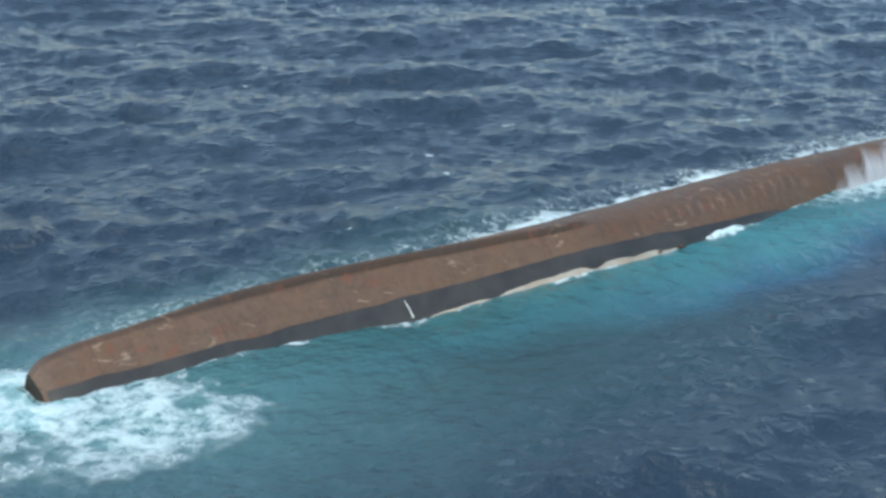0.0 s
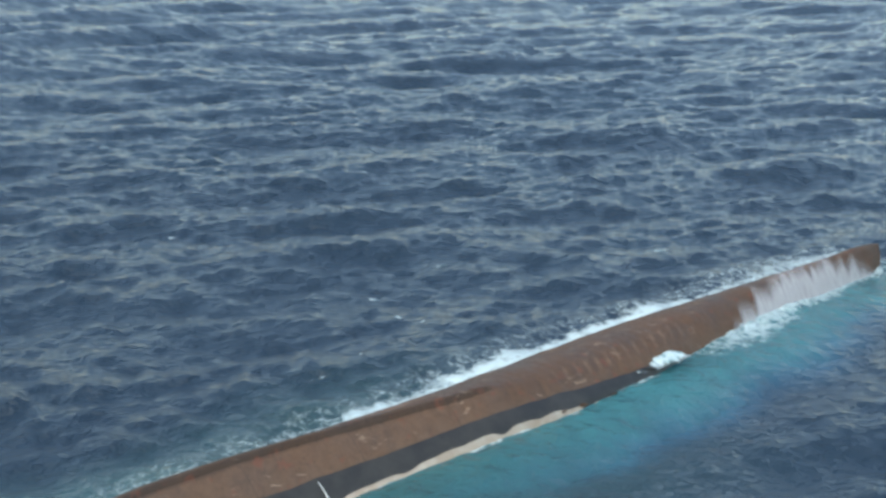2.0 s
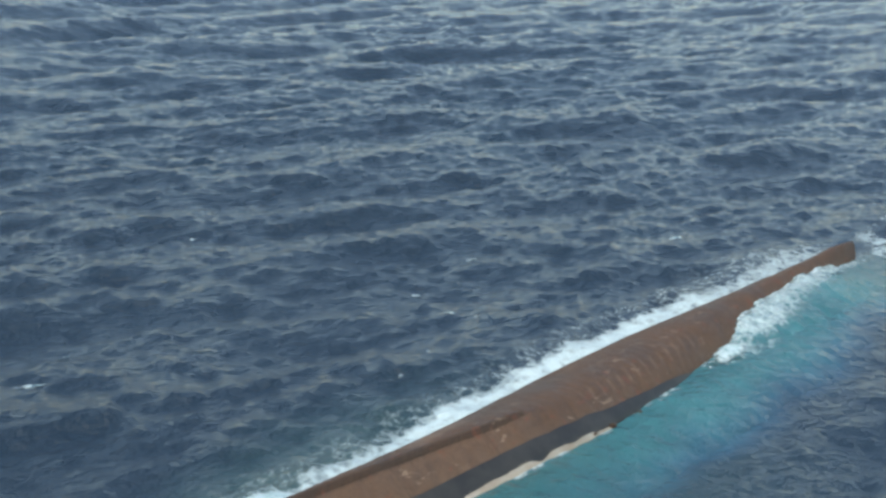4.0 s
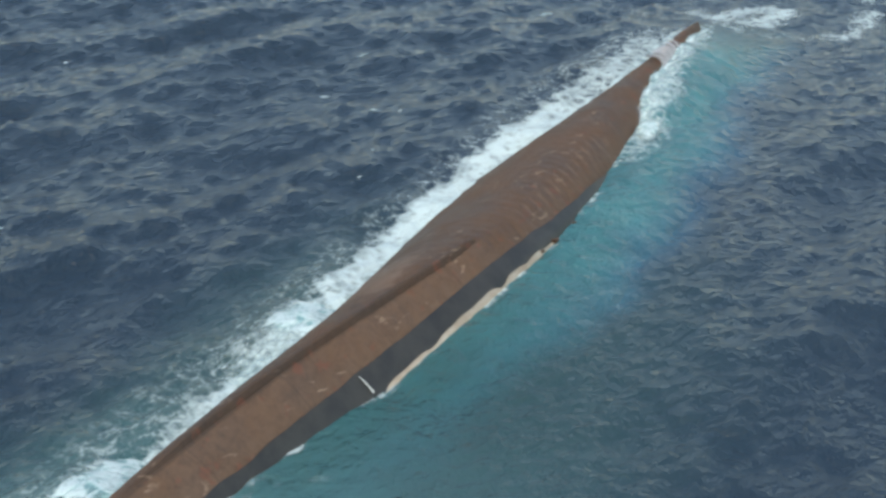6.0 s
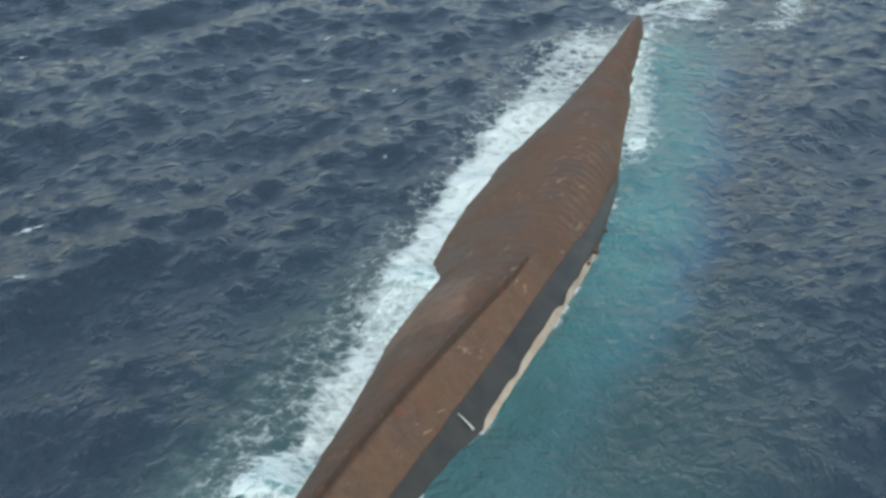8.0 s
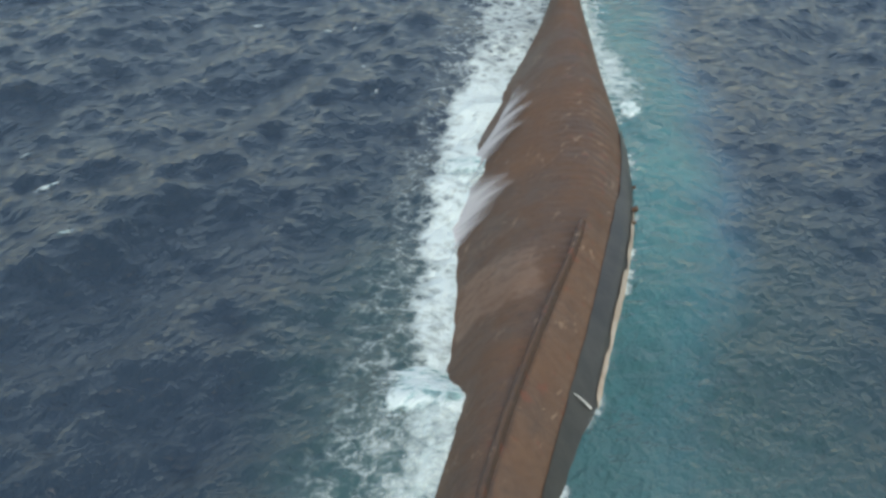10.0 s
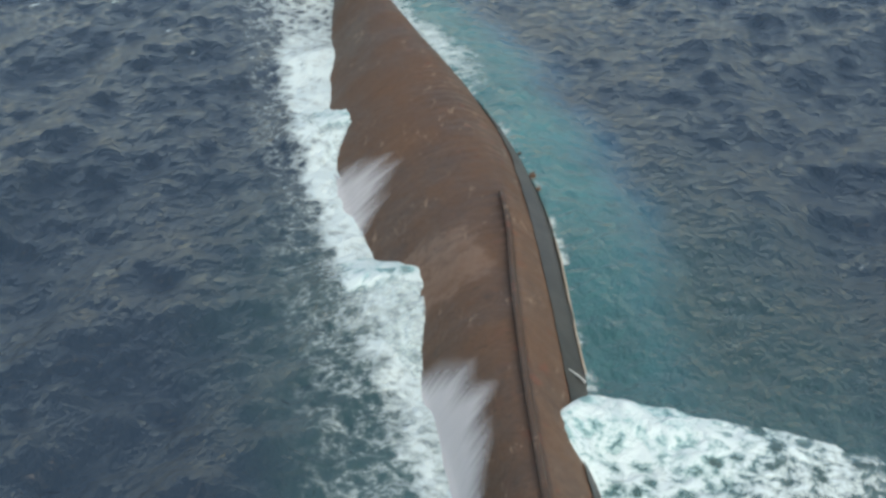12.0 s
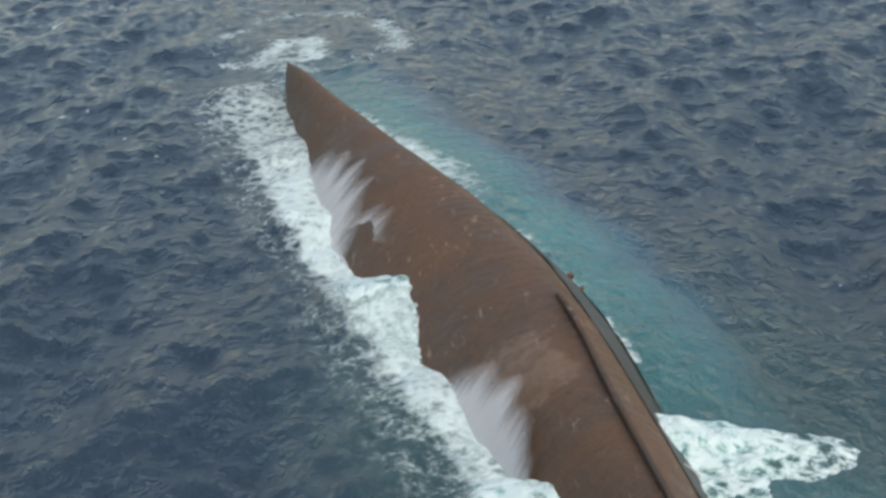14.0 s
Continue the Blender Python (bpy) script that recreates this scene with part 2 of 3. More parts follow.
def wash_material():
    """A thin sheet of running white water with soft streaks down the slope."""
    m = Nodes("running_water_sheet")
    here = m.coord("Object")
    dens = m.attribute("cover")
    run = m.noise(m.mapping(here, (0.6, 5.5, 0.6)), 1.1, 6.0, 0.72)
    fringe = m.math("ADD", dens, m.math("MULTIPLY", m.math("SUBTRACT", run, 0.5), 0.62))
    alpha = m.math("MULTIPLY", m.ramp(fringe, 0.0, 1.0, 0.0, 0.94), m.ramp(dens, 0.0, 0.25))
    return m.set(Base_Color=m.mix(run, (0.40, 0.42, 0.44), (0.52, 0.53, 0.54)), Roughness=0.55, Alpha=alpha, Normal=m.bump(run, 0.5, 0.05))


SEA = sea_material()
HULL = hull_material()
BOOT = plain_material("dark_grey_boot_top_paint", (0.016, 0.017, 0.016), (0.033, 0.033, 0.029), 0.8, 0.45)
CREAM = plain_material("white_topside_paint_rusted", (0.40, 0.37, 0.31), (0.30, 0.25, 0.19), 0.7, 0.6)
FOAM_THICK = foam_material("thick_foam", 1.2, soft=0.34)
WASH = wash_material()
FOAM_SOFT = foam_material("milky_foam", 1.0, soft=0.42)
FOAM_MILK = foam_material("aerated_foam", 0.55, (0.46, 0.60, 0.62), soft=0.6, most=0.9)
JET = plain_material("falling_white_water", (0.34, 0.38, 0.37), (0.46, 0.5, 0.5), 3.0, 0.5)


# ---- mesh helpers ----
def mesh_object(name, verts, faces, material, parent=None, label="", smooth=True, density=None):
    me = bpy.data.meshes.new(name)
    me.from_pydata([tuple(v) for v in verts], [], faces)
    me.materials.append(material)
    me.polygons.foreach_set("use_smooth", [smooth] * len(me.polygons))
    if density is not None:
        me.attributes.new("cover", "FLOAT", "POINT").data.foreach_set("value", np.asarray(density, dtype=np.float32))
    me.update()
    ob = new(name, me)
    if parent is not None:
        ob.parent = parent
    if label:
        tagged(ob, label)
    return ob


def part(name, bm, material, parent, label=""):
    me = bpy.data.meshes.new(name)
    bm.to_mesh(me)
    bm.free()
    me.materials.append(material)
    ob = new(name, me)
    ob.parent = parent
    if label:
        tagged(ob, label)
    return ob


def grid_faces(rows, cols):
    k = np.arange((rows - 1) * (cols - 1))
    i = k // (cols - 1) * cols + k % (cols - 1)
    return np.stack([i, i + 1, i + cols + 1, i + cols], 1).tolist()


def ease(v, a, b):
    t = np.clip((np.asarray(v, float) - a) / (b - a), 0, 1)
    return t * t * (3 - 2 * t)


def lumps(x, y, scale, seed=0.0):
    return np.array([noise.fractal(Vector((u * scale + seed, v * scale - seed, seed)), 1.0, 2.0, 4) for u, v in zip(np.ravel(x), np.ravel(y))]).reshape(np.shape(x))


# ---- sea ----
def stretched(lo, hi, step, far):
    """Coordinates with an even step between lo and hi that widens out to far."""
    mid = list(np.arange(lo, hi + step / 2, step))
    up, d = [], step
    while (up[-1] if up else mid[-1]) < far:
        d *= 1.025 if d < 7 else 1.2
        up.append((up[-1] if up else mid[-1]) + d)
    down, d = [], step
    while (down[-1] if down else mid[0]) > -far:
        d *= 1.025 if d < 7 else 1.2
        down.append((down[-1] if down else mid[0]) - d)
    return np.array(down[::-1] + mid + up)


def sea_height(x, y, seed=4):
    rng = np.random.default_rng(seed)
    z = np.zeros_like(x)
    calm = 1 - 0.70 * ease(x, -9, -1) * (1 - ease(x, 9, 20)) * (1 - ease(y, 88, 106))
    for i in range(110):
        length = 1.0 * (24 / 1.0) ** rng.random()
        turn = 1.90 + rng.normal(0, 0.38 if length > 5 else 0.65)
        if length < 6 and rng.random() < 0.45:
            turn -= 1.7
        k = 2 * np.pi / length
        ph = k * (np.sin(turn) * x + np.cos(turn) * y) + rng.random() * 6.28
        amp = 0.0106 * length ** 0.62
        w = np.sin(ph + 0.5 * np.sin(ph * 0.37 + i))
        z += amp * (np.exp(0.45 * w) - 1.052) * 1.9 * (calm if length > 2.2 else 0.5 + 0.5 * calm)
    # the lee side stands a little higher against the hull
    z += 0.35 * ease(x, -0.6, 0.9) * (1 - ease(x, 7, 24))
    # swell humps that run along both sides
    for yy, size, long in ((66.0, 0.15, 6.0), (30.0, 0.1, 5.0)):
        z += size * np.exp(-(((y - yy) / long) ** 2)) * ease(x, 0.0, 2.0) * (1 - ease(x, 6, 13))
    for yy, size in ((-8.0, 0.4), (10.0, 0.4), (31.5, 0.5), (44.0, 0.5), (57.0, 0.6), (71.0, 0.5)):
        z += size * np.exp(-(((y - yy) / 2.4) ** 2)) * (1 - ease(x, -2.0, 0.5)) * ease(x, -9, -4)
    return z


SAMPLE = np.meshgrid(np.linspace(-60, -15, 60), np.linspace(-50, 110, 120))
SEA_MEAN = sea_height(*SAMPLE).mean()


def build_sea():
    xs = stretched(-66, 34, 0.34, 2600)
    ys = stretched(-44, 116, 0.34, 2600)
    X, Y = np.meshgrid(xs, ys)
    fade = 1 - ease(np.hypot(X + 10, Y - 40), 300, 700)
    Z = sea_height(X, Y)
    Z = (Z - SEA_MEAN) * fade
    ob = mesh_object("water", np.stack([X, Y, Z], 2).reshape(-1, 3), grid_faces(len(ys), len(xs)), SEA)
    return tagged(ob, "choppy deep blue open sea, turquoise in the lee", "sea", kind="structure")


sea = build_sea()


# ---- capsized hull ----
STATIONS = (0.2, 0.7, 1.8, 5.0, 14.0, 22.0, 30.0, 40.0, 48.0, 54.0, 60.0, 68.0, 74.0, 76.4)
LEFT = (-1.9, -2.3, -2.6, -2.8, -2.95, -3.1, -3.5, -3.9, -3.6, -2.9, -2.1, -1.1, -0.5, 0.0)
RIGHT = (0.5, 0.8, 1.0, 1.45, 2.5, 3.75, 4.8, 5.05, 4.5, 3.8, 3.1, 2.2, 1.5, 1.0)
RIDGE = (-1.2, -1.3, -1.35, -1.2, -0.25, 0.95, 2.25, 2.5, 2.3, 1.9, 1.5, 1.0, 0.7, 0.5)
CREST = (0.95, 1.35, 1.65, 2.0, 2.65, 2.85, 3.0, 3.2, 3.2, 3.05, 2.9, 2.65, 2.5, 2.2)
# the edge between the red bottom and the dark band, and the band's lower edge
BAND_X = (-0.1, 0.0, 0.1, 0.4, 1.3, 2.35, 3.22, 3.75, 3.55, 3.0, 2.45, 1.7, 1.15, 0.8)
BAND_Z = (0.60, 0.68, 0.74, 0.86, 1.25, 1.65, 2.1, 2.15, 1.95, 1.7, 1.5, 1.4, 1.3, 1.1)
PALE_X = (0.3, 0.5, 0.65, 1.0, 1.95, 3.1, 4.12, 4.5, 4.1, 3.45, 2.85, 2.0, 1.35, 0.93)
PALE_Z = (0.2, 0.24, 0.28, 0.32, 0.36, 0.95, 1.6, 1.5, 1.1, 0.8, 0.65, 0.6, 0.5, 0.4)


def along(table, y):
    """A smooth curve through a row of stations."""
    s = np.array(STATIONS)
    v = np.array(table)
    g = np.gradient(v, s)
    y = np.clip(np.asarray(y, float), s[0], s[-1])
    i = np.clip(np.searchsorted(s, y) - 1, 0, len(s) - 2)
    h = s[i + 1] - s[i]
    t = (y - s[i]) / h
    return (2 * t**3 - 3 * t**2 + 1) * v[i] + (t**3 - 2 * t**2 + t) * h * g[i] + (3 * t**2 - 2 * t**3) * v[i + 1] + (t**3 - t**2) * h * g[i + 1]


def section(y, u):
    """A point of the shell at y: u from -1 (left waterline) over 0 (bilge ridge), 0.5 (band) and 0.75 (band's lower edge) to 1; beyond that it goes under."""
    l, r, k, c = along(LEFT, y), along(RIGHT, y), along(RIDGE, y), along(CREST, y)
    if u <= 0:
        t = -u
        x = k + (l - k) * t
        z = c * (1 - 0.16 * min(t, 1) - 0.84 * min(t, 1) ** 2.0) + 0.26 * math.sin(math.pi * min(t, 1))
        if t > 1:
            z = -(t - 1) * 3.2
        return x, y, z
    bx, bz, px, pz = along(BAND_X, y), along(BAND_Z, y), along(PALE_X, y), along(PALE_Z, y)
    if u <= 0.5:
        t = u / 0.5
        return k + (bx - k) * t, y, c + (bz - c) * (0.75 * t + 0.25 * t * t)
    if u <= 0.75:
        t = (u - 0.5) / 0.25
        return bx + (px - bx) * t, y, bz + (pz - bz) * t
    t = (u - 0.75) / 0.25
    return px + (r - px) * t, y, pz * (1 - t)


def build_hull():
    ship = new("capsized_ship")
    tagged(ship, "capsized rusty red ship hull floating bottom up", "ship")
    ys = np.concatenate([[0.2, 0.25, 0.35, 0.5, 0.7, 0.9, 1.1], np.arange(1.4, 74.1, 0.2), [74.4, 75.0, 75.5, 75.9, 76.2, 76.4]])
    us = np.concatenate([np.linspace(-1.5, -1, 5)[:-1], np.linspace(-1, 0, 20)[:-1], np.linspace(0, 0.5, 9)])
    V = []
    for y in ys:
        for u in us:
            V.append(section(y, u))
        for u in (0.75, 1.0, 1.5):
            x, yy, z = section(y, u)
            V.append((x - 0.05, yy, z - 0.03))
    cols = len(us) + 3
    V = np.array(V)
    # the bilge is a soft turn, softer still forward of the keel plate
    G = V.reshape(len(ys), cols, 3)
    lo, hi = 6, len(us) - 2
    for step in range(26):
        S = G.copy()
        S[:, lo:hi] = 0.5 * G[:, lo:hi] + 0.25 * (G[:, lo - 1 : hi - 1] + G[:, lo + 1 : hi + 1])
        share = np.where(ys < 31, 1.0 if step < 3 else 0.0, ease(ys, 31, 37))[:, None, None]
        G = G + (S - G) * share
    V = G.reshape(-1, 3)
    # dents between the frames of the plating
    dent = 0.018 * np.sin(V[:, 1] * 2 * np.pi / 0.8) * ease(V[:, 0], 0.2, 1.8) * ease(V[:, 1], 16, 22) * (1 - ease(V[:, 1], 46, 50))
    V[:, 2] += dent + 0.05 * lumps(V[:, 0], V[:, 1], 0.35, 3.0)
    F = grid_faces(len(ys), cols)
    n = len(V)
    F.append(list(range(cols)))
    F.append(list(range(n - cols, n))[::-1])
    girth = np.tile(np.concatenate([us, [0.75, 1.0, 1.5]]), len(ys))
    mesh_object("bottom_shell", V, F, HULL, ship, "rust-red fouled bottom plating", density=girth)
    # dark band above the water on the lee side
    ys2 = np.arange(0.4, 57.5, 0.4)
    us2 = np.linspace(0.0, 1.0, 14)
    V2 = []
    for y in ys2:
        top = 0.50 + 0.10 * float(ease(y, 28, 42)) + 0.4 * float(ease(y, 42, 57)) + 0.03 * noise.noise(Vector((y * 0.5, 4.0, 0)))
        for t in us2:
            V2.append(np.array(section(y, top + (1.4 - top) * t)) + (0.04, 0, 0.03))
    V2 = np.array(V2)
    V2[:, 2] += 0.03 * lumps(V2[:, 0], V2[:, 1], 0.5, 8.0)
    mesh_object("boot_top_band", V2, grid_faces(len(ys2), len(us2)), BOOT, ship, "dark grey paint band along the waterline")
    # bilge keel: a plate standing on the ridge with a bulb edge
    ys3 = np.arange(5.0, 31.2, 0.4)
    V3 = []
    for y in ys3:
        x, _, z = section(y, 0.0)
        h = 0.32 * min(1.0, (31.3 - y) / 1.2 + 0.25, (y - 4.6) / 6.0)
        for dx, dz in ((-0.22, -0.10), (-0.30, h - 0.06), (-0.24, h), (-0.12, h), (-0.07, h - 0.07), (0.02, -0.10)):
            V3.append((x + dx, y, z + dz))
    F3 = grid_faces(len(ys3), 6)
    F3.append([0, 1, 2, 3, 4, 5])
    F3.append([len(V3) - 6 + i for i in (5, 4, 3, 2, 1, 0)])
    mesh_object("bilge_keel", V3, F3, HULL, ship, "long rusty bilge keel plate")
    # white topside just awash below the band
    ys4 = np.arange(15.0, 42.0, 0.3)
    V4 = []
    for y in ys4:
        top = 0.755 + 0.012 * noise.fractal(Vector((y * 0.9, 0, 0)), 1.0, 2.0, 3) + 0.05 * float(ease(noise.noise(Vector((y * 0.45, 7.0, 0))), 0.1, 0.5)) + 0.3 * (1 - max(0.0, math.sin(math.pi * (y - 14.8) / 27.4)) ** 0.3)
        for t in (0.0, 0.25, 0.5, 0.75, 1.0):
            x, yy, z = section(y, top + (1.25 - top) * t)
            V4.append((x + 0.08, yy, z + 0.05))
    mesh_object("topside_strake", V4, grid_faces(len(ys4), 5), CREAM, ship, "cream white topside plating just awash")
    # torn fittings that stand out of the side at the waterline
    for y, size in ((34.4, 0.17), (36.0, 0.26), (38.8, 0.15)):
        x, _, z = section(y, 0.78)
        bm = bmesh.new()
        bmesh.ops.create_cube(bm, size=1.0)
        bmesh.ops.bevel(bm, geom=bm.edges[:], offset=0.12, segments=2, affect="EDGES")
        for v in bm.verts:
            v.co = Vector((v.co.x * size * 1.6 + x + 0.12, v.co.y * size * (1.2 + v.co.x) + y, v.co.z * size * 0.7 + z + 0.12 * v.co.x))
        part("torn_bracket", bm, HULL, ship, "rusted torn bracket")
    return ship


ship = build_hull()


# ---- white water ----
WHITECAPS = ((-13.2, 84.0, 1.3, 0.9), (-19.4, 77.0, 0.7, 0.6), (-47.0, 114.0, 1.2, 0.3), (-70.0, 71.6, 1.3, 0.4),
             (-21.8, 68.4, 1.1, 1.1), (-11.9, 50.4, 1.0, 1.2), (-41.8, 58.6, 0.8, 0.4), (-20.5, 60.0, 0.8, 0.2), (-28.4, 35.3, 1.0, 0.8),
             (-25.5, 31.0, 1.5, 1.2), (-22.5, 24.3, 1.0, 1.0), (-10.5, 46.0, 0.9, 1.4), (-13.5, 57.5, 0.7, 1.3),
             (-15.2, 57.1, 0.8, 0.5), (17.8, 13.6, 0.7, 0.1))


def foam_sheet(name, x0, x1, y0, y1, step, density, height, material, label, category="foam", centre=None):
    """A sheet of white water over a stretch of the plan; density(x, y) from 0 to 1 tells how closed it is."""
    xs, ys = np.arange(x0, x1 + step, step), np.arange(y0, y1 + step, step)
    X, Y = np.meshgrid(xs, ys)
    D = np.clip(density(X, Y), 0, 1)
    Z = height(X, Y, D)
    keep = D.ravel() > 0.01
    faces = [f for f in grid_faces(len(ys), len(xs)) if keep[f].any()]
    used = np.unique(np.array(faces))
    back = -np.ones(D.size, int)
    back[used] = np.arange(len(used))
    c = np.array(centre if centre is not None else ((x0 + x1) / 2, (y0 + y1) / 2, 0.0))
    V = np.stack([X, Y, Z], 2).reshape(-1, 3)[used] - c
    ob = mesh_object(name, V, [[int(back[i]) for i in f] for f in faces], material, density=D.ravel()[used])
    ob.location = c
    return tagged(ob, label, category)


def on_sea(lift, rough=0.06, scale=0.9, mound=0.0):
    """Heights that lie on the sea sheet."""
    def height(X, Y, D):
        return sea_height(X, Y) - SEA_MEAN + lift + mound * D**1.5 + rough * D * lumps(X, Y, scale, 5.0)
    return height


# what rides on the sea keeps the sheet's own coordinates; at t it lies SPEED * t - START further along
SPEED, START = 3.0, 22.0
RIDING = []


def riding(ob):
    ob.location = (ob.location[0], ob.location[1] - START, ob.location[2])
    RIDING.append(ob)
    return ob


def stern_density(X, Y):
    y = Y - START
    d = np.hypot((X - 3.6) / 5.0, (y - 2.6) / 7.4) + 0.28 * lumps(X, Y, 0.22, 6.0)
    core = np.hypot((X + 0.6) / 3.6, (y + 0.6) / 2.6) + 0.15 * lumps(X, Y, 0.4, 6.5)
    # none lies on the plating itself
    on_hull = (y > 0.0) * (X < along(PALE_X, y) + 0.1) * (X > along(LEFT, y) - 0.1)
    return np.maximum(0.66 * (1 - ease(d, 0.3, 1.2)), 1.0 * (1 - ease(core, 0.7, 1.25))) * (1 - on_hull)


stern_foam = (foam_sheet("stern_foam", -7, 12, 12, 36, 0.35, stern_density, on_sea(0.08, 0.10), FOAM_MILK, "broad patch of broken white water round the stern"))
stern_foam.location.y -= START


def breaker_front(X):
    return 3.5 - 0.60 * (X - 2.0) + 0.012 * (X - 2.0) ** 2 - 3.2 * (1 - ease(X, -0.2, 3.0))


def breaker_density(X, Y):
    d = breaker_front(X) - Y + 0.55 * lumps(X, Y, 0.45, 11.0)
    f = ease(d, -0.2, 0.35) * (1 - 0.28 * ease(d, 1.0, 5.0)) * (1 - ease(d, 6.0, 12.0))
    return f * ease(X, -1.0, 0.5) * (1 - 0.40 * ease(X, 4, 9)) * (1 - ease(X, 9, 13.8)) * 0.9


def breaker_height(X, Y, D):
    d = breaker_front(X) - Y
    crest = 0.80 * ease(d, -0.5, 0.5) * (1 - ease(d, 0.7, 4.5)) * (1 - 0.65 * ease(X, 3, 11)) * (1 + 0.5 * (1 - ease(X, 1.2, 3.4)))
    return sea_height(X, Y) - SEA_MEAN + 0.34 * (1 - ease(X, 8, 12)) + crest + 0.20 * D * lumps(X, Y, 0.8, 12.0)


breaker = riding(foam_sheet("breaking_wave", -1, 14, -12, 8, 0.22, breaker_density, breaker_height, FOAM_THICK, "breaking wave front of thick white foam beside the hull", "wave"))


# surges of water that run along the weather side and climb the plating
def build_surge(size, ahead, behind, seed):
    surge = new("wave_surge")
    tagged(surge, "dark green wave with a white foaming front climbing the hull", "wave")

    def swell(X, Y):
        Y = Y + 0.5 * (X + 3.2)
        along_y = np.where(Y > 0, np.exp(-((Y / ahead) ** 2)), np.exp(-((Y / behind) ** 2)))
        toward = ease(X, -8.5, -2.2)
        return size * along_y * (0.25 + 0.75 * toward) * ease(X, -9.5, -6.0) * (1 + 0.12 * lumps(X, Y, 0.5, seed))

    xs, ys = np.arange(-9.5, 1.2, 0.25), np.arange(-2.2 * behind, 2.2 * ahead, 0.25)
    X, Y = np.meshgrid(xs, ys)
    H = swell(X, Y)
    rim = np.exp(-(((X + 9.5) / 1.2) ** 2)) + np.exp(-(((Y - ys[0]) / 1.5) ** 2)) + np.exp(-(((Y - ys[-1]) / 1.5) ** 2))
    Z = H - 0.30 - 0.5 * rim + 0.05 * lumps(X, Y, 0.7, seed + 1)
    mesh_object("swell", np.stack([X, Y, Z], 2).reshape(-1, 3), grid_faces(len(ys), len(xs)), SEA, surge, "dark green sea water")
    d = Y + 0.15 * (X + 2.2) + 0.6 * lumps(X, Y, 0.45, seed + 2)
    front = ease(X, -6.2, -4.2) * ease(d, -1.6, 0.2) * (1 - ease(d, ahead * 1.1, ahead * 2.1))
    back = 0.34 * (1 - ease(-d, behind * 0.6, behind * 1.6)) * ease(X, -5.2, -3.2)
    rimline = np.exp(-(((Z - 0.25) / 0.25) ** 2)) * 0.3
    D = np.clip(np.maximum(front * 0.95, back + rimline), 0, 1) * (1 - ease(X, -0.8, 0.8)) * ease(X, -6.8, -5.0)
    Zf = Z + 0.05 + 0.16 * D * (0.5 + lumps(X, Y, 0.9, seed + 3))
    mesh_object("foam_cap", np.stack([X, Y, Zf], 2).reshape(-1, 3), grid_faces(len(ys), len(xs)), FOAM_THICK, surge, "white churning foam", density=D.ravel())
    return surge


surge_a = build_surge(1.6, 3.2, 5.4, 31.0)
surge_b = build_surge(1.5, 3.5, 4.5, 41.0)
surge_c = build_surge(1.3, 3.0, 4.5, 51.0)


# the water that the hull holds back in its lee stands higher than the open sea
LEE_Y = (-6.0, 0.0, 10.0, 15.0, 19.0, 23.0, 28.0, 34.0, 45.0, 53.0, 62.0, 76.0, 84.0)
LEE_Z = (-0.3, 0.1, 0.60, 0.55, 0.42, 0.78, 1.12, 1.25, 1.48, 1.42, 1.0, 0.4, -0.3)


def build_lee_water():
    lee = new("lee_swell")
    tagged(lee, "calm turquoise water banked up along the hull side", "wave")
    xs, ys = np.arange(-0.5, 13.0, 0.22), np.arange(-6.0, 84.0, 0.22)
    X, Y = np.meshgrid(xs, ys)
    level = np.interp(Y, LEE_Y, LEE_Z) * (1 - ease(X, 4.5, 12.5)) - 0.9 * ease(X, 8.5, 12.8) - 0.8 * ease(Y, 74, 84) - 0.8 * (1 - ease(Y, -6, 0))
    ripple = (sea_height(X, Y, 9) - SEA_MEAN - 0.35) * 0.45 + 0.08 * lumps(X, Y, 0.16, 70.0)
    Z = level + ripple
    mesh_object("swell", np.stack([X, Y, Z], 2).reshape(-1, 3), grid_faces(len(ys), len(xs)), SEA, lee, "clear turquoise sea water")
    # a broken white line where it laps at the plating
    side = np.array([[section(min(76.0, max(0.3, v)), u)[0::2] for u in (0.2, 0.5, 0.75, 1.0)] for v in ys])
    edge = np.array([np.interp(-Z[i], -side[i, :, 1], side[i, :, 0]) for i in range(len(ys))])
    near = X - edge
    D = 0.55 * np.exp(-(((near - 0.08) / 0.22) ** 2)) * ease(lumps(X * 0.2, Y, 0.35, 71.0), -0.15, 0.4) * ease(Y, 1.0, 3.0) * (1 - ease(Y, 73, 76))
    mesh_object("foam_edge", np.stack([X, Y, Z + 0.03], 2).reshape(-1, 3), grid_faces(len(ys), len(xs)), FOAM_SOFT, lee, "thin white line of foam", density=D.ravel())
    return lee


lee_water = build_lee_water()


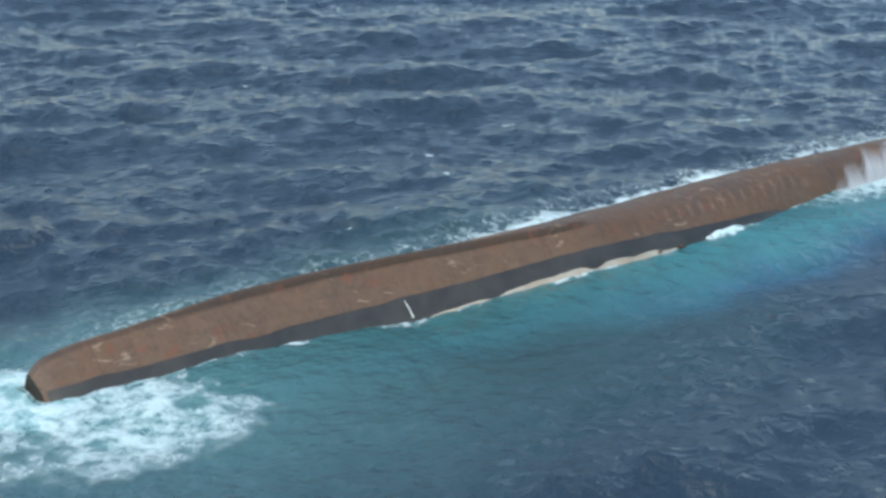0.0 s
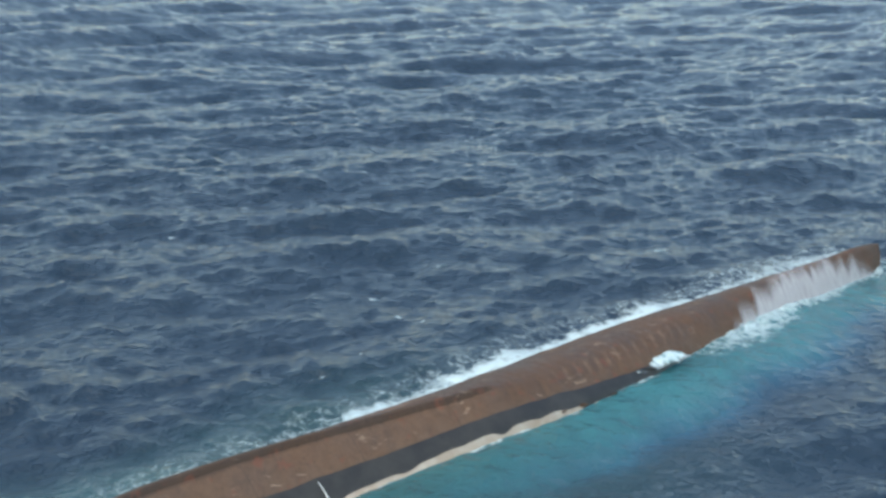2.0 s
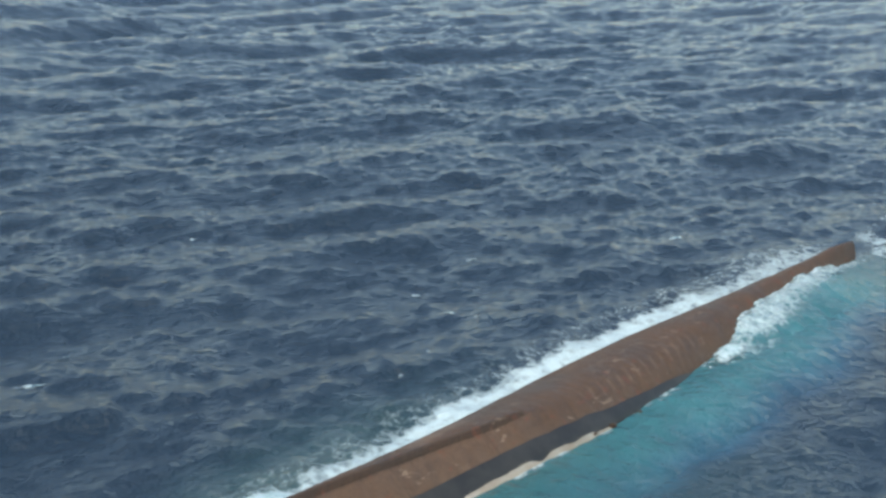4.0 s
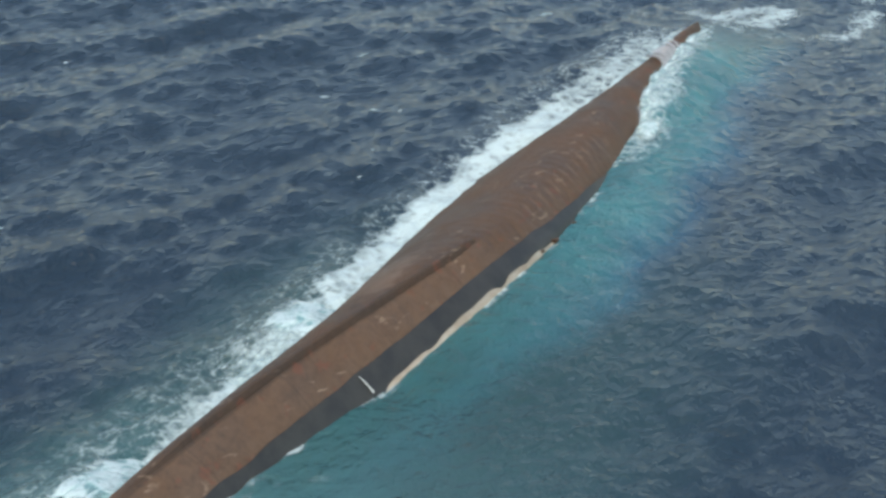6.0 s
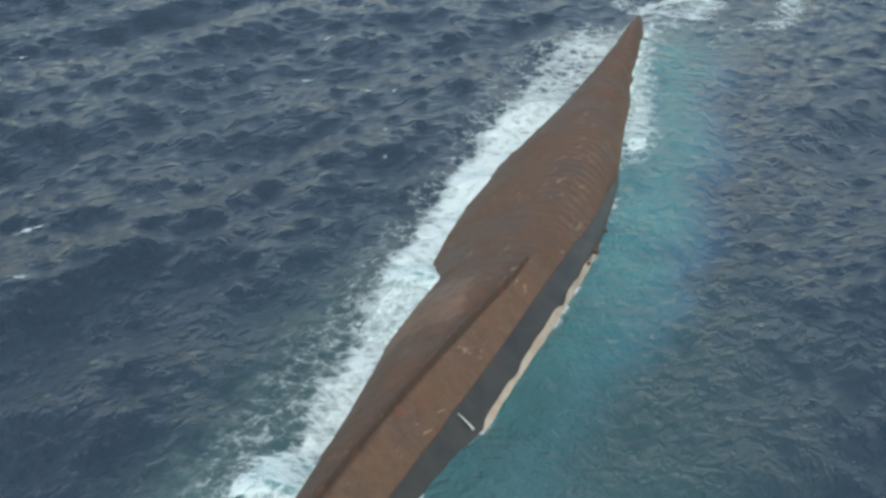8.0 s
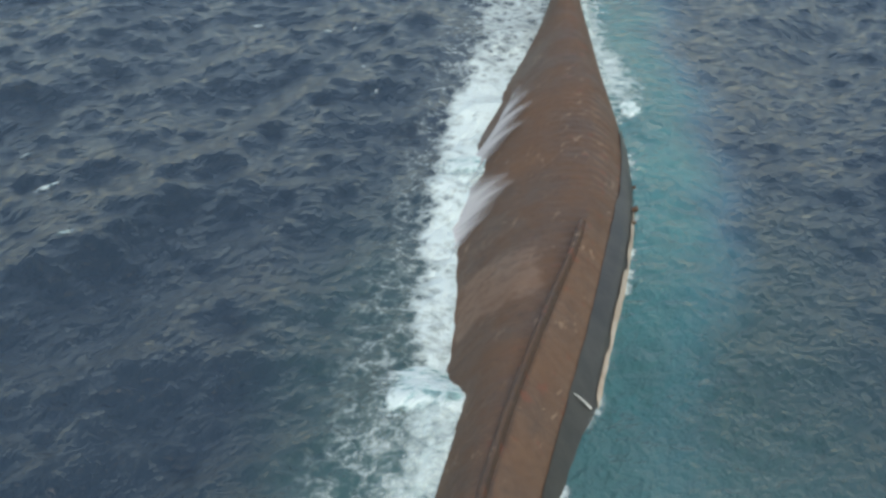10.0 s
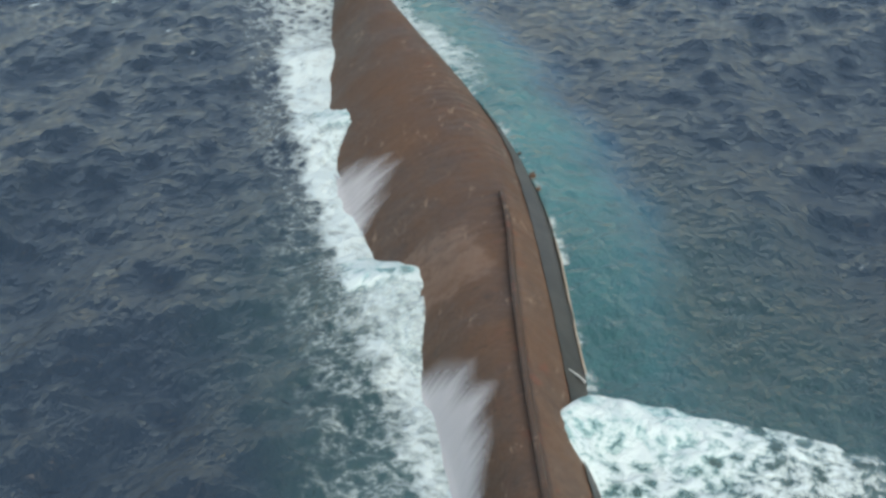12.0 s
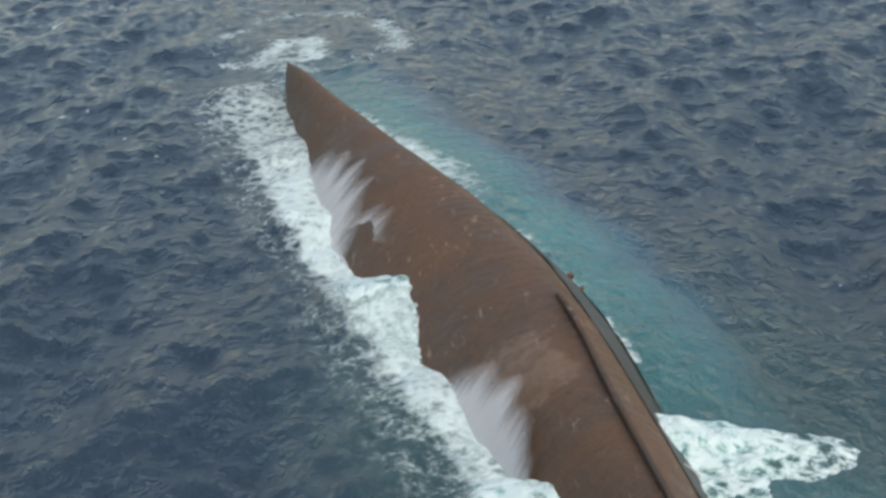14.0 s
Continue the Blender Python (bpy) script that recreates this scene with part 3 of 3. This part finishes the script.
# a swell that sweeps forward along the lee side and drowns the shoulder of the bow
def build_lee_surge(size, ahead, behind, seed):
    surge = new("wave_surge")
    tagged(surge, "clear turquoise swell with a white edge sweeping over the bow", "wave")
    xs, ys = np.arange(-0.5, 9.0, 0.2), np.arange(-2.0 * behind, 1.5 * ahead, 0.2)
    X, Y = np.meshgrid(xs, ys)
    S = Y + 0.5 * (X - 3.0)
    rise = np.where(S > 0, np.exp(-((S / ahead) ** 4)), np.exp(-((S / behind) ** 4)))
    H = size * rise * (1 - ease(X, 2.4, 8.0)) * (1 + 0.10 * lumps(X, Y, 0.5, seed))
    rim = np.exp(-(((X - 9.0) / 1.2) ** 2)) + np.exp(-(((Y - ys[0]) / 1.5) ** 2)) + np.exp(-(((Y - ys[-1]) / 1.5) ** 2))
    Z = 0.55 + H - 0.6 * rim + 0.05 * lumps(X, Y, 0.7, seed + 1)
    mesh_object("swell", np.stack([X, Y, Z], 2).reshape(-1, 3), grid_faces(len(ys), len(xs)), SEA, surge, "clear turquoise sea water")
    # white line where it meets the plating, loose foam where it breaks behind
    side = np.array([[section(min(76.0, 59.0 + v), u)[0::2] for u in (0.0, 0.2, 0.35, 0.5, 0.75, 1.0)] for v in ys])
    edge = np.array([np.interp(-Z[i], -side[i, :, 1], side[i, :, 0]) for i in range(len(ys))])
    near = X - edge
    line = np.exp(-(((near - 0.12) / 0.22) ** 2))
    wash = 0.32 * np.exp(-((near / 1.6) ** 2)) * ease(rise, 0.3, 0.8)
    burst = 0.5 * np.exp(-(((Y + 1.15 * behind) / 1.5) ** 2)) * np.exp(-(((near - 0.4) / 0.9) ** 2))
    D = np.clip(np.maximum(np.maximum(0.75 * line * ease(rise, 0.15, 0.5), wash), burst) + 0.15 * lumps(X, Y, 0.8, seed + 2) * (wash > 0.1), 0, 1)
    mesh_object("foam_cap", np.stack([X, Y, Z + 0.05 + 0.12 * D], 2).reshape(-1, 3), grid_faces(len(ys), len(xs)), FOAM_SOFT, surge, "white foam along the plating", density=D.ravel())
    return surge


surge_lee = build_lee_surge(1.75, 16.0, 6.0, 61.0)


# small whitecaps out on the open water
def cap_density(cx, cy, long, turn, seed):
    def density(X, Y):
        a, b = X - cx, Y - cy
        u, v = a * math.cos(turn) + b * math.sin(turn), -a * math.sin(turn) + b * math.cos(turn)
        d = np.hypot(u / long, v / (0.22 * long)) + 0.7 * lumps(X, Y, 0.9, seed)
        return 0.62 * (1 - ease(d, 0.2, 1.1))
    return density


for i, (cx, cy, long, turn) in enumerate(WHITECAPS):
    riding(tagged(foam_sheet("whitecap", cx - 2, cx + 2, cy - 2, cy + 2, 0.16, cap_density(cx, cy, 0.75 * long, turn, i * 3.1), on_sea(0.05), FOAM_SOFT, "small white breaking wavelet on open sea", "whitecap"), group="whitecaps on the open sea"))


# thin sheets of water running off the plating
def wash_sheet(y0, y1, u0, u1, peak, seed, name, label, ragged=0.35, fill=1.0):
    """A sheet laid over the shell between y0 and y1, from u0 at the water's edge up to u1, with a ragged upper edge."""
    ys, us = np.arange(y0, y1 + 0.01, 0.2), np.linspace(u0, u1, 26)
    V, D = [], []
    for y in ys:
        s = (y - y0) / (y1 - y0)
        reach = math.sin(math.pi * min(1, max(0, s))) ** 0.6 * fill * (0.75 + ragged * noise.fractal(Vector((y * 0.8, seed, 0)), 1.0, 2.0, 4))
        for k, u in enumerate(us):
            x, yy, z = section(y, u)
            t = k / (len(us) - 1)
            V.append((x - 0.04 if u < 0 else x + 0.06, yy - (y0 + y1) / 2, z + 0.09))
            D.append(peak * max(0.0, min(1.0, (reach - t) / 0.45 + 0.1)))
    ob = mesh_object(name, V, grid_faces(len(ys), len(us)), WASH, density=D)
    ob.location = (0, (y0 + y1) / 2, 0)
    return tagged(ob, label, "water sheet")


wash_fore = wash_sheet(33.0, 41.5, -1.12, -0.42, 0.80, 1.0, "wash_sheet", "thin white sheet of seawater draining down rusty plating", 0.24)
wash_aft = wash_sheet(10.0, 21.0, -1.12, -0.16, 1.0, 2.0, "wash_sheet", "thin white sheet of seawater draining down rusty plating", 0.18)
wash_bow = wash_sheet(51.5, 76.2, 1.02, -0.10, 0.72, 3.0, "wash_sheet", "pale streaked seawater pouring off the bow plating", 0.2, 1.45)
wash_neck = wash_sheet(62.5, 69.5, 1.05, -1.0, 0.62, 5.0, "wash_sheet", "sheet of foaming seawater sweeping across the bow", 0.5, 1.5)
wash_long = wash_sheet(44.0, 60.0, -1.12, -0.30, 0.85, 7.0, "wash_sheet", "long white sheet of seawater draining down rusty plating", 0.2)
wash_side = wash_sheet(53.0, 59.0, 1.05, 0.1, 0.85, 6.0, "wash_sheet", "thin white sheet of seawater running down the hull side", 0.2)


# splash that climbs the lee side
def splash_density(X, Y):
    d = np.hypot(X / 0.8, Y / 2.4) + 0.55 * lumps(X, Y, 0.8, 21.0)
    return 0.88 * (1 - ease(d, 0.3, 1.1))


splash = foam_sheet("splash", -1.5, 1.5, -3.4, 3.4, 0.12, splash_density, lambda X, Y, D: 0.34 * D**1.3 * (1 + 0.35 * lumps(X, Y, 1.1, 22.0)), FOAM_SOFT, "white splash of foam thrown up against the hull side", "splash", centre=(0, 0, 0))


# stream of water running from an opening in the side
def build_jet():
    V, n = [], 14
    for i in range(n):
        t = i / (n - 1)
        c = Vector((2.12 + 0.66 * t, 18.7 + 0.1 * t, 1.42 - 0.5 * t - 0.2 * t * t))
        r = 0.025 + 0.035 * t + 0.012 * math.sin(i * 2.1)
        for k in range(7):
            a = 2 * math.pi * k / 7
            V.append((c.x + r * 0.6 * math.cos(a), c.y + r * math.sin(a), c.z + r * 0.6 * math.cos(a)))
    F = [(i * 7 + k, i * 7 + (k + 1) % 7, (i + 1) * 7 + (k + 1) % 7, (i + 1) * 7 + k) for i in range(n - 1) for k in range(7)]
    F += [tuple(range(7))[::-1], tuple((n - 1) * 7 + k for k in range(7))]
    return tagged(mesh_object("water_jet", V, F, JET), "white stream of water running from the hull side", "water jet")


build_jet()


# ---- movement ----
def motions():
    walk(sea, [(0.0, pose(0, -START, 0)), (14.0, pose(0, SPEED * 14 - START, 0))])
    for ob in RIDING:
        x, y, z = ob.location
        if ob is breaker:
            walk(ob, [(0.0, pose(x, y, z)), (11.8, pose(x, y + SPEED * 11.8, z)), (13.0, pose(x, y + SPEED * 13, z - 0.32, 0, 2.5, 0)), (14.0, pose(x, y + SPEED * 14, z - 0.40, 0, 4.0, 0))])
            continue
        walk(ob, [(0.0, pose(x, y, z)), (14.0, pose(x, y + SPEED * 14, z))])
    x, y, z = stern_foam.location
    walk(stern_foam, [(0.0, pose(x, y, z)), (1.5, pose(x, y + 0.5, z)), (3.0, pose(x, y + 0.6, z)), (14.0, pose(x, y + 0.6, z))])
    walk(surge_a, [(0.0, pose(0, -14, 0)), (7.5, pose(0, 10, 0)), (10.0, pose(0, 17.8, 0)), (11.0, pose(0, 22.8, 0)), (12.0, pose(0, 27.5, 0)), (13.0, pose(-0.1, 33.5, -0.15)), (14.0, pose(0, 39.0, -0.05))])
    walk(surge_b, [(0.0, pose(0, 9, -2.2)), (2.2, pose(0, 13, -1.2)), (4.5, pose(0, 18.5, -0.1)), (7.5, pose(0, 28, 0)), (10.0, pose(0, 42, -0.45)), (12.0, pose(0.6, 46, -0.25)), (13.0, pose(0.9, 48, -0.4)), (14.0, pose(1.2, 52, -0.9))])
    walk(surge_c, [(0.0, pose(0, -34, 0)), (7.5, pose(0, -12, 0)), (10.0, pose(0, -2, 0)), (11.0, pose(0, 3, -0.3)), (12.0, pose(0, 9, -0.55)), (13.0, pose(0, 15, -0.5)), (14.0, pose(0, 20.0, -0.38))])
    walk(lee_water, [(0.0, pose(0, -0.4, 0.05)), (2.0, pose(0, 0, -0.05)), (5.0, pose(0, 0.3, 0.06)), (7.5, pose(0, 0.6, -0.06)), (11.0, pose(0, 0.2, 0)), (14.0, pose(0, -0.2, 0.05))])
    walk(surge_lee, [(0.0, pose(0, 46, -1.0)), (2.0, pose(0, 51, -0.75)), (4.5, pose(0, 58, -0.05)), (6.0, pose(0, 60.5, 0.0)), (7.5, pose(0, 62.5, -0.65)), (10.0, pose(0, 66, -1.4)), (14.0, pose(0, 72, -2.6))])
    walk(wash_fore, [(0.0, pose(0.6, 31, -0.7)), (8.5, pose(0.4, 35, -0.4)), (10.0, pose(0, 37.2, 0)), (12.0, pose(0, 37.4, 0)), (13.0, pose(0.0, 40.5, 0)), (14.0, pose(0.35, 46.0, 0.04, 0, 0, -3))])
    walk(wash_aft, [(0.0, pose(0.6, 8, -0.7)), (8.5, pose(0.3, 13, -0.3)), (10.0, pose(0.25, 13.5, -0.3)), (11.0, pose(0, 15.8, 0)), (12.0, pose(0, 16.2, 0)), (13.0, pose(-0.1, 17.0, 0)), (14.0, pose(-0.5, 25.3, -0.10))])
    walk(wash_long, [(0.0, pose(0.6, 44, -0.8)), (8.5, pose(0.3, 46, -0.4)), (10.0, pose(-0.3, 47, 0)), (10.6, pose(-0.2, 48, -0.1)), (12.0, pose(0.5, 50, -0.7)), (13.0, pose(0.4, 51, -0.5)), (14.0, pose(0.1, 53, 0.03))])
    walk(wash_bow, [(0.0, pose(0.50, 61.0, 0.16)), (1.5, pose(0.2, 62.6, 0.06)), (2.2, pose(0.1, 63.2, 0.04)), (3.4, pose(-0.3, 64.5, -0.35)), (4.3, pose(-0.6, 64.5, -0.8)), (14.0, pose(-0.6, 64.5, -0.8))])
    walk(wash_neck, [(0.0, pose(-0.3, 62.0, -1.6)), (4.5, pose(-0.2, 64.5, -0.9)), (5.6, pose(0, 66.0, 0.0)), (6.6, pose(0, 67.0, 0.06)), (7.1, pose(0, 68.0, -0.1)), (8.2, pose(-0.2, 70.0, -1.0)), (14.0, pose(-0.3, 70.0, -1.6))])
    walk(wash_side, [(0.0, pose(-0.4, 50.0, -0.9)), (2.6, pose(-0.3, 52.0, -0.6)), (4.3, pose(0, 53.5, 0)), (5.5, pose(0, 55.5, 0.02)), (6.5, pose(-0.1, 57.0, 0.02)), (7.2, pose(-0.2, 58.0, -0.2)), (8.4, pose(-0.4, 58.0, -0.9)), (14.0, pose(-0.4, 58.0, -0.9))])
    walk(splash, [(0.0, pose(4.4, 39.8, 1.35)), (1.5, pose(4.2, 43.2, 1.65)), (2.2, pose(4.1, 45.0, 1.8)), (4.5, pose(4.3, 51.0, 1.5, 0, 0, 6)), (6.5, pose(3.9, 54.0, 1.45, 0, 0, 8)), (8.5, pose(4.4, 50.5, 1.2)), (10.0, pose(4.6, 49.5, 1.25)), (12.0, pose(4.6, 50.5, 1.15)), (14.0, pose(4.6, 51.5, 1.1))])


motions()
